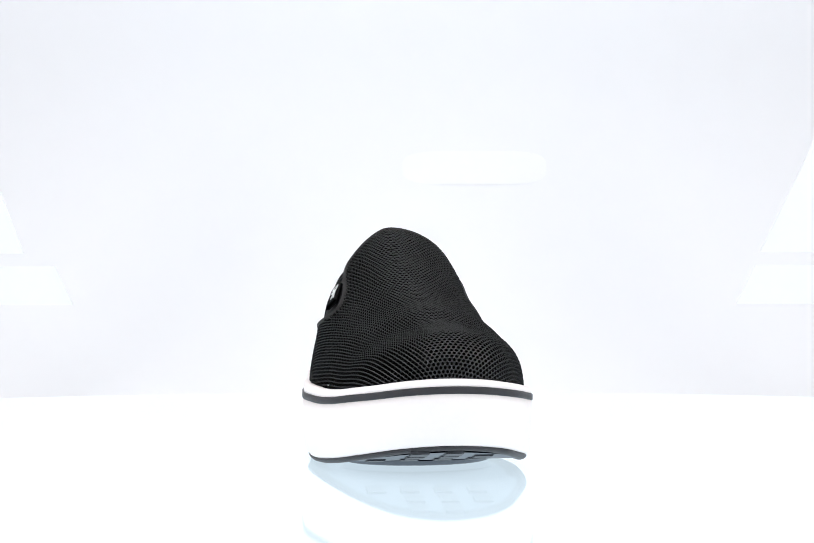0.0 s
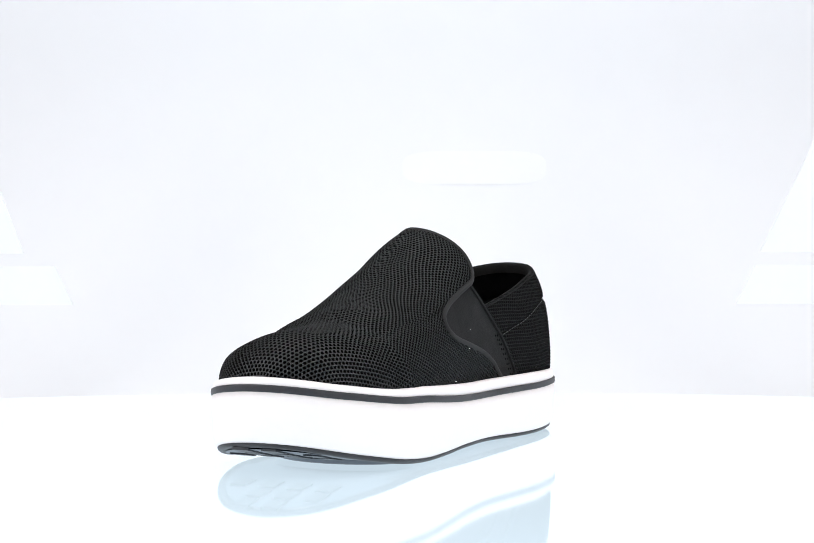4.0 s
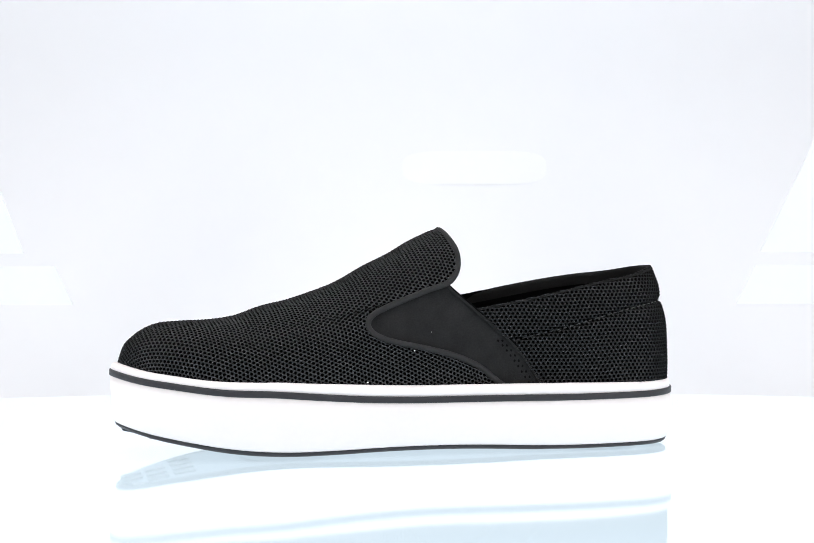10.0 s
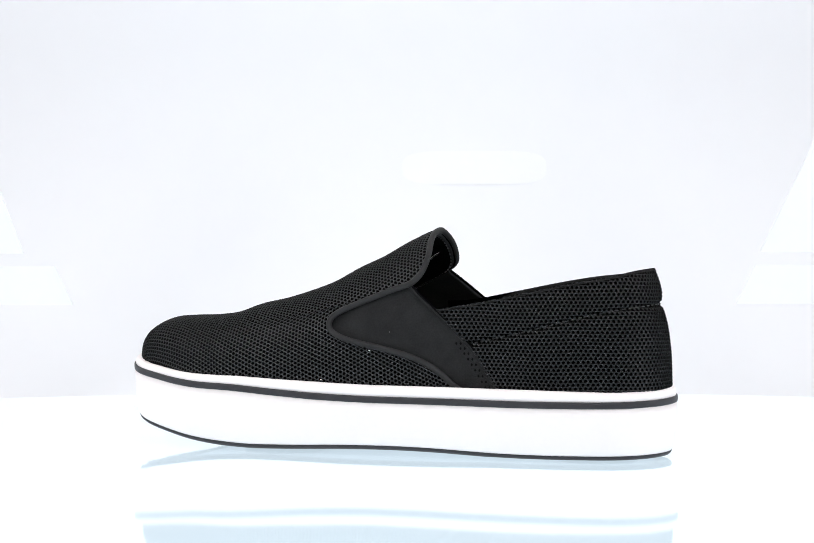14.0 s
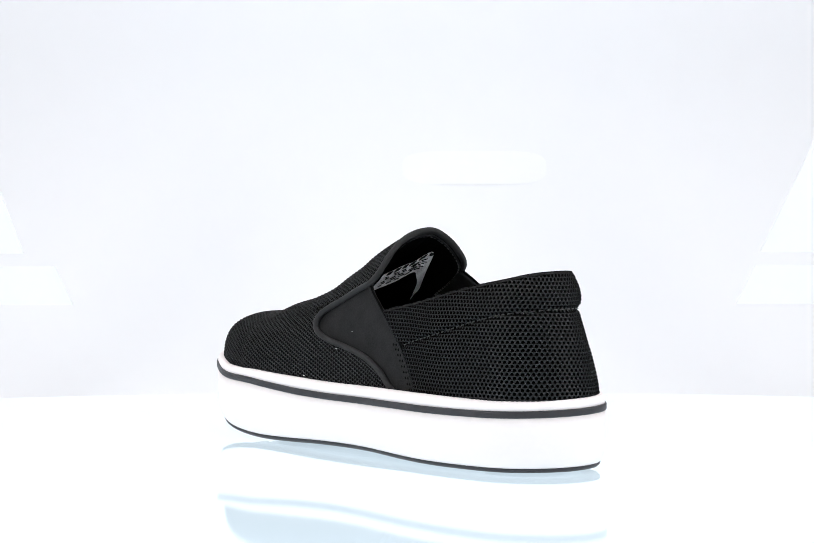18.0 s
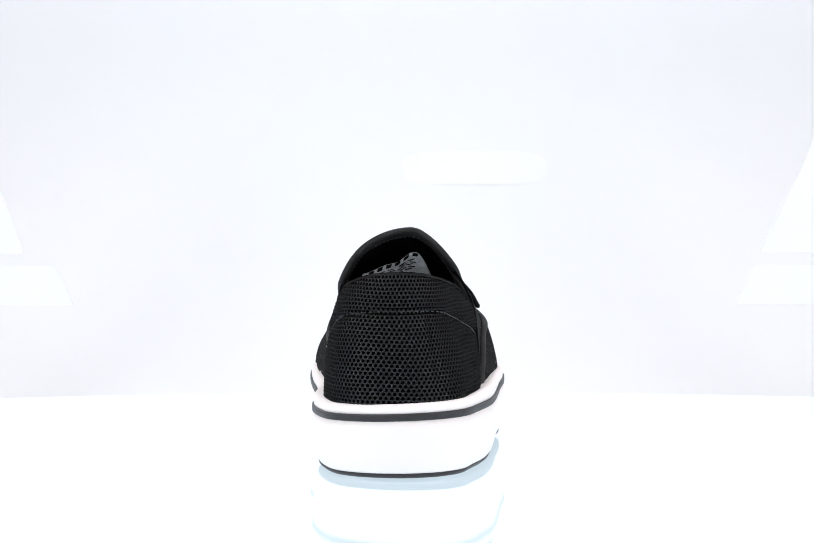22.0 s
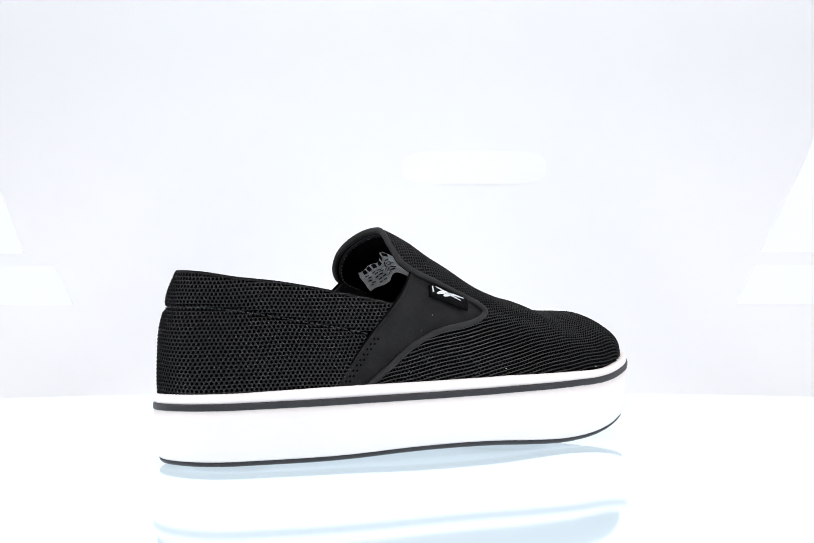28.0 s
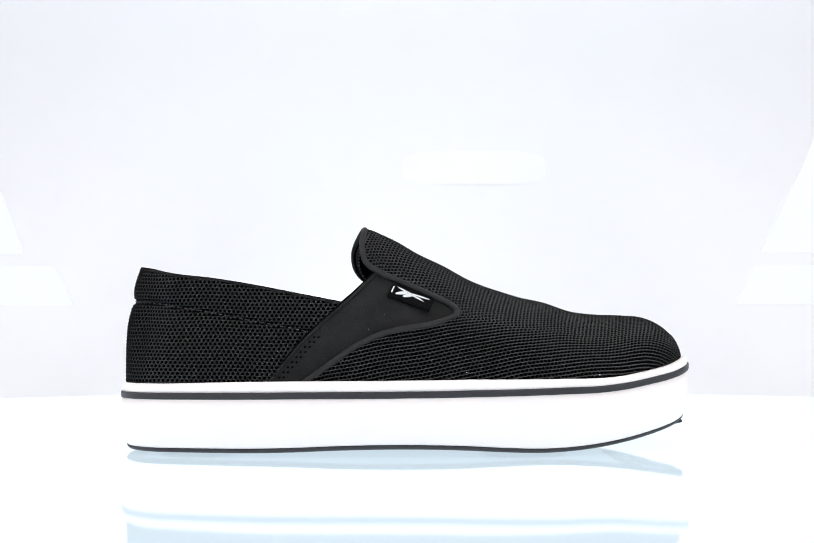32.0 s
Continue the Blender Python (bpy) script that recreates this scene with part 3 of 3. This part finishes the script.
def dashes(name, pts, pitch, length, r, ups, label="fine grey stitch row", mat=THREAD):
    """A row of stitches, joined."""
    pts, ups = np.asarray(pts), np.asarray(ups)
    s = np.r_[0, np.cumsum(np.linalg.norm(np.diff(pts, axis=0), axis=1))]
    verts, faces = [], []
    at = lambda k, a: np.array([np.interp(k, s, a[:, i]) for i in range(3)])
    for k in np.arange(pitch / 2, s[-1] - length, pitch):
        p, q, up = at(k, pts), at(k + length, pts), at(k, ups)
        d = (q - p) / max(np.linalg.norm(q - p), 1e-9)
        w = np.cross(d, up) * r * 1.4
        b0 = len(verts)
        for base, h in ((p, 0), (p * .7 + q * .3, 1), (p * .3 + q * .7, 1), (q, 0)):
            verts += [base - w, base + up * r * h * 1.3, base + w]
        for i in range(3):
            a = b0 + i * 3
            faces += [(a, a + 3, a + 4, a + 1), (a + 1, a + 4, a + 5, a + 2)]
    ob = part(name, mesh(name, verts, faces, mat), SHOE, label)
    return tagged(ob, kind="stuff")


def gore_point(side, x, z, lift):
    p = upper(side, x, phi_at(side, x, z))
    e = 1e-4
    px = upper(side, x + e, phi_at(side, x + e, z)) - p
    pz = upper(side, x, phi_at(side, x, z - e)) - p
    n = np.cross(px, pz)
    n /= np.maximum(np.linalg.norm(n, axis=-1), 1e-15)[..., None]
    n *= np.where(n[..., 1:2] * side < 0, -1, 1)
    return p + n * lift, n


def build_gore(side):
    zs = np.linspace(.030, GORE_TOP[side], 60)
    t = np.linspace(0, 1, 36)
    x0, x1 = edge_x(side, zs) - .0012, smooth_interp(zs, *GORE_REAR[side])
    X = x0[:, None] + (np.maximum(x1 - x0, .0004))[:, None] * t[None]
    Z = np.repeat(zs[:, None], 36, 1)
    P, N = gore_point(side, X, Z, -.0022)
    back, _ = gore_point(side, X, Z, -.0036)
    rings = np.concatenate([P, back[:, ::-1]], 1)
    n, m = rings.shape[:2]
    me = sheet("gore", rings, GORE, loop_m=True, flip=side > 0)
    g = part("gore", me, SHOE, "plain black elastic side gore")
    # folded rear edge with two rows of stitch holes
    E, EN = gore_point(side, x1 - .0006, zs, -.0016)
    part("edge_fold", tube("edge_fold", E, .0009, GORE, 8, .7, EN), g)
    # a dark cord stands for the shade in the gap behind the gore
    S, SN = gore_point(side, x1 + .0007, zs, -.0016)
    part("seam", tube("seam", S, .0006, LINING, 8, 1, SN), g, "dark cord for the shade in the gap behind the gore")
    for off in (.0040, .0062):
        L, LN = gore_point(side, (x1 - off)[2:30], zs[2:30], -.0022)
        dashes("gore_stitch", L, .0033, .0012, .00035, LN, "pricked dark stitch row along the gore", LINING)


def build_quarter():
    # plan stations from the gore on one side round the heel to the other
    loop = np.vstack([BASE_A[BASE_A[:, 0] > .012], BASE_B[::-1][BASE_B[::-1][:, 0] > .012][1:]])
    s = np.r_[0, np.cumsum(np.linalg.norm(np.diff(loop, axis=0), axis=1))]
    M = 860
    u = np.linspace(0, s[-1], M)
    B = np.stack([np.interp(u, s, loop[:, k]) for k in (0, 1)], -1)
    side = np.where(np.arange(M) < np.argmax(B[:, 0]), -1, 1)
    rim = np.where(side < 0, smooth_interp(B[:, 0], *RIM[-1]), smooth_interp(B[:, 0], *RIM[1]))
    st = np.where(side < 0, smooth_interp(B[:, 0], *STITCH[-1]), smooth_interp(B[:, 0], *STITCH[1]))
    rows = 190

    def wall(z, off):
        x0, y0 = B[:, 0], B[:, 1]
        k = np.clip((z - .0312) / (.112 - .0312), 0, 1)
        ky = np.sqrt(1 - k**2) ** np.where(side < 0, fullness(-1, x0, k), fullness(1, x0, k))
        wx = np.clip((x0 - .03) / .11, 0, 1) ** 1.5
        tip = smooth_interp(z, [.02, .045, .055, .065, .0705, .0745, .080, .0865, .0924, .10], [0, 0, -.0003, -.0014, -.0029, -.0042, -.0046, -.0060, -.0080, -.011])
        pad = .0004 * np.exp(-((z - st - .007) / .006) ** 2) - .0013 * np.exp(-((z - st) / .0013) ** 2)
        c = middle(x0)
        tx = np.gradient(B[:, 0])
        ty = np.gradient(B[:, 1])
        ln = np.hypot(tx, ty)
        nx, ny = ty / ln, -tx / ln
        # the outer side of the heel leans in
        hs = [.030, .040, .050, .062, .074, .095]
        side_hs = [.030, .040, .050, .062, .0725, .078, .086, .095]
        draw = smooth_interp(z, side_hs, [0, 0, .0005, .0027, .0040, .0028, .0022, .0034]) * np.clip((x0 - .045) / .04, 0, 1)
        draw = (draw + smooth_interp(z, hs, [0, .0010, .0023, .0022, .0010, .0006]) * np.clip(3.2 * nx * ny - .5, 0, 1)) * np.clip(ny / .55, 0, 1)
        # and its inner corner bulges below the rim
        draw = draw - smooth_interp(z, [.030, .040, .050, .062, .074, .085, .095], [.0006, .0012, .0013, .0017, .0020, .0012, .0004]) * np.clip(-3.2 * nx * ny - .5, 0, 1)
        out = pad + off + .0027 * wx - draw
        return np.stack([x0 + tip * wx + nx * out, c + (y0 - c) * ky + ny * out, z], -1)

    def front(side_s, z):
        return smooth_interp(z, *GORE_REAR[side_s]) - .0012

    def stack(zlist, off):
        P = np.stack([wall(z, off) for z in zlist])
        return P

    low = foot(B[:, 0]) - .001 + lean(B[:, 0]) * B[:, 1]
    zs = [low + (rim - low) * f for f in np.linspace(0, 1, rows)]
    P = stack(zs, -.0013)
    # slide each row's ends to the gore's rear edge
    U = np.zeros((rows, M))
    for r in range(rows):
        keep = np.ones(M, bool)
        for sd in (-1, 1):
            keep &= ~((side == sd) & (P[r, :, 0] < front(sd, P[r, :, 2])))
        idx = np.nonzero(keep)[0]
        f = np.linspace(idx[0], idx[-1], M)
        P[r] = np.stack([np.interp(f, np.arange(M), P[r, :, k]) for k in range(3)], -1)
        U[r] = np.interp(f, np.arange(M), u)
    uv = uneven(np.stack([U * .97 + .5, P[..., 2]], -1), .5)
    flip = normals(P)[rows // 2, M // 2, 0] < 0
    N = normals(P) * (-1 if flip else 1)
    part("quarter", sheet("quarter", pierced(P, N, uv, QUARTER_WEAVE, .0010, .0003), QUARTER_MESH, uv, flip=bool(flip)), SHOE, "black perforated mesh heel quarter")
    # the padded collar rolls over the rim to the inside
    roll = [(-.0014, -.0012), (-.0004, -.0016), (-.0002, -.0024), (-.0004, -.0036), (-.0014, -.0048), (-.0030, -.0056), (-.0060, -.0059)]
    pad_rows = np.stack([wall(rim + dz, off) for dz, off in roll])
    for r in range(len(roll)):
        keep = np.ones(M, bool)
        for sd in (-1, 1):
            keep &= ~((side == sd) & (pad_rows[r, :, 0] < front(sd, pad_rows[r, :, 2])))
        idx = np.nonzero(keep)[0]
        f = np.linspace(idx[0], idx[-1], M)
        pad_rows[r] = np.stack([np.interp(f, np.arange(M), pad_rows[r, :, k]) for k in range(3)], -1)
    part("collar_edge", sheet("collar_edge", pad_rows[:, ::3], COLLAR, flip=bool(flip)), SHOE, "black padded collar edge")
    deep = np.linspace(1, 0, 24)
    L = np.stack([wall(.040 + (rim - .040) * d, -.0015 - .0045 * np.maximum(min(1, (1 - d) * 6), np.clip((.06 - B[:, 0]) / .02, 0, 1))) for d in deep])
    part("collar_lining", sheet("collar_lining", L, LINING, flip=bool(flip)), SHOE, "black cloth collar lining")
    S = wall(st, -.0010)
    ok = S[:, 0] > np.where(side < 0, .050, .049)
    dashes("collar_stitch", S[ok], .0036, .0020, .00018, np.stack([NOR_AT(B)[ok, 0], NOR_AT(B)[ok, 1], np.zeros(ok.sum())], -1), "grey stitch row round the collar")


def NOR_AT(B):
    t = np.gradient(B, axis=0)
    t /= np.linalg.norm(t, axis=1)[:, None]
    return np.c_[t[:, 1], -t[:, 0]]


def build_insole():
    xy = inset(.0095)
    P = np.stack([np.c_[xy, foot(OUT[:, 0]) + .001], np.c_[xy * .5, foot(OUT[:, 0] * .5) - .0005]])
    m = len(xy)
    faces = grid_faces(2, m, loop_m=True) + [tuple(m + k for k in range(m))]
    part("insole", mesh("insole", P.reshape(-1, 3), faces, LINING), SHOE, "black cloth insole")


def build_label(full, N):
    """The woven label under the tongue with its print as plain bars."""
    P = np.zeros((26, 14, 3))
    for i in range(26):
        y = -.020 + .0375 * i / 25
        top = [float(smooth_interp(y, [-.020, -.004, .0105, .0135, .0175], v)) for v in ([.0140, .0136, .0125, .004, -.010], [.0885, .0938, .0965, .0910, .0800])]
        for j in range(14):
            d = 1 - j / 13
            k = .0006 * math.sin(i * .62 + j * .25) + .0004 * math.sin(j * .9 + i * .21)
            d *= 1 - .4 * min(max((y - .0105) / .004, 0), 1)
            P[i, j] = (top[0] - .011 * d + k, y - .003 * d, top[1] - .0100 * d + k * .4)
    ob = part("tongue_label", sheet("tongue_label", P, LABEL_GREY), SHOE, "crumpled grey woven size label")
    Nn = normals(P)
    if Nn[13, 7, 0] < 0:
        Nn = -Nn
    marks = [(i, 11.9, 1.7, 1.9) for i in (3, 6, 9, 12, 15, 18)] + [(i + .6 * (j % 3), j, 1.5 + .4 * (i % 3), .35) for j in (3, 4.5, 6, 7.5, 9) for i in (3, 7, 10, 14, 17)]
    for i, j, li, lj in marks:
        quad = []
        for a, b in ((-1, -1), (1, -1), (1, 1), (-1, 1)):
            fi, fj = np.clip(i + a * li / 2, 0, 24.9), np.clip(j + b * lj / 2, 0, 12.9)
            p = sum(P[int(fi) + m, int(fj) + k] * (wm * wk) for m, wm in ((0, 1 - fi % 1), (1, fi % 1)) for k, wk in ((0, 1 - fj % 1), (1, fj % 1)))
            quad.append(p)
        n = Nn[int(i), int(j)] * .00045
        v = [q + n * .2 for q in quad] + [q + n for q in quad]
        part("print_bar", mesh("print_bar", v, [(0, 1, 2, 3), (4, 5, 6, 7), (0, 1, 5, 4), (1, 2, 6, 5), (2, 3, 7, 6), (3, 0, 4, 7)], INK, smooth=False), ob)


def stroke(ln, wd):
    """A flat leaf-shaped stitch."""
    pts = [(math.cos(a) * ln / 2, math.sin(a) * wd / 2) for a in np.linspace(0, 2 * math.pi, 14, endpoint=False)]
    n = len(pts)
    verts = [(x, y, z) for z in (0, .0003) for x, y in pts]
    return mesh("emblem_stroke", verts, [tuple(range(n))[::-1], tuple(range(n, 2 * n))] + [(i, (i + 1) % n, n + (i + 1) % n, n + i) for i in range(n)], TAG_WHITE, smooth=False)


def band(ln, wd, thick, wall):
    """A flat woven loop, open at both ends."""
    def section(w, h):
        c = min(w, h) * .35
        return [(-w / 2, -h / 2 + c), (-w / 2 + c, -h / 2), (w / 2 - c, -h / 2), (w / 2, -h / 2 + c), (w / 2, h / 2 - c), (w / 2 - c, h / 2), (-w / 2 + c, h / 2), (-w / 2, h / 2 - c)]

    rings = [(x, sec) for sec in (section(wd, thick), section(wd - 2 * wall, thick - 2 * wall)) for x in (-ln / 2, ln / 2)]
    verts = [(x, y, z) for x, sec in rings for y, z in sec]
    faces = []
    for i in range(8):
        j = (i + 1) % 8
        faces += [(i, 8 + i, 8 + j, j), (16 + j, 24 + j, 24 + i, 16 + i), (j, 16 + j, 16 + i, i), (8 + i, 24 + i, 24 + j, 8 + j)]
    return mesh("side_tag", verts, [f[::-1] for f in faces], TAG_BLACK, smooth=False)


def build_tag():
    """The small woven side tag, tucked under the piping."""
    c, n = gore_point(1, np.array(-.0016), np.array(.0770), -.0005)
    a = gore_point(1, np.array(.0086), np.array(.0826), -.0005)[0]
    b = gore_point(1, np.array(-.0117), np.array(.0740), .0012)[0]
    u = (b - a) / np.linalg.norm(b - a)
    v = np.cross(n, u)
    v /= np.linalg.norm(v)
    if v[2] < 0:
        v = -v
    w = np.cross(u, v)
    if w[1] < 0:
        w = -w
    m = Matrix(((u[0], v[0], w[0], c[0]), (u[1], v[1], w[1], c[1]), (u[2], v[2], w[2], c[2]), (0, 0, 0, 1)))
    tag = part("side_tag", band(.0222, .0080, .0024, .0006), SHOE, "small black woven tag with a white emblem")
    tag.matrix_local = m
    for x, y, ln, wd, rot in ((-.0007, .0014, .0153, .0009, -12), (.0039, .0020, .0102, .0008, 3), (-.0046, .0004, .0074, .0018, 30), (-.0012, .0003, .0064, .0018, 35)):
        e = part("emblem_stroke", stroke(ln, wd), tag, "white woven stroke")
        e.matrix_local = pose(x, y, .0012, 0, 0, rot)
    side = part("tag_side_mark", box("tag_side_mark", 0, 0, 0, .0006, .0040, .0003, TAG_WHITE), tag, "tiny white mark")
    side.matrix_local = pose(-.0099, .0006, .00125)


build_sole()
VAMP, VAMP_N = build_vamp()
build_gore(-1)
build_gore(1)
build_quarter()
build_insole()
build_label(VAMP, VAMP_N)
build_tag()


def lint():
    """Specks of white lint caught in the mesh."""
    speck = bmesh.new()
    bmesh.ops.create_icosphere(speck, subdivisions=1, radius=.0005, matrix=Matrix.Diagonal((1.4, 1, .8, 1)))
    me = bpy.data.meshes.new("lint_speck")
    speck.to_mesh(me)
    speck.free()
    me.materials.append(TAG_WHITE)
    for side, x, z, k in ((-1, -.0015, .0507, .7), (-1, -.075, .0366, .6), (-1, -.061, .0362, .5), (-1, -.026, .0358, .7), (-1, .008, .060, .3), (1, -.028, .0405, .5), (1, .012, .069, .35), (1, -.095, .0385, .5), (1, .02, .0615, .3)):
        q, n = gore_point(side, np.array(x), np.array(z), .0002 if z < .055 else -.0015)
        o = part("lint_speck", me, SHOE)
        o.matrix_local = Matrix.Translation(q) @ Matrix.Scale(k, 4)


lint()

# light panels of the booth, seen at the sides of the backdrop
side_light(-1, .293, .38, .255)
side_light(1, .277, .488, .259)


# a reflection on the backdrop, built as a thin sheet that glows faintly
def glare_patch():
    pts = [(.070 + .070 * math.cos(a) * abs(math.cos(a)) ** -.55, .171 + .0165 * math.sin(a) * abs(math.sin(a)) ** -.4) for a in np.linspace(.01, 2 * math.pi + .01, 40, endpoint=False)]
    thing = new("wall_glare")
    # back sheet and bright front sheet; neither is part of a lamp
    for name, k, y0, y1, mat in (("glare_backing", .985, -.0002, .001, WALL_WHITE), ("diffuser", 1.0, -.0004, -.0002, DIM_GLOW)):
        me = slab(name, [(.07 + (x - .07) * k, .171 + (z - .171) * k) for x, z in pts], y0, y1, mat)
        for v in me.vertices:  # bent to the backdrop
            v.co.y += .55 + .35 * math.sqrt(1 - ((.29 - v.co.z) / .35) ** 2)
        part(name, me, thing)
    return tagged(thing, "small warm white reflection drawn as a glowing patch on the backdrop", "wall light")


glare_patch()


def motions():
    """The turntable turns evenly, a full round in about 42 seconds."""
    walk(SHOE, [(t, pose(0, 0, 0, 0, 0, -8.491 * (t - 11.3))) for t in range(33)])


motions()
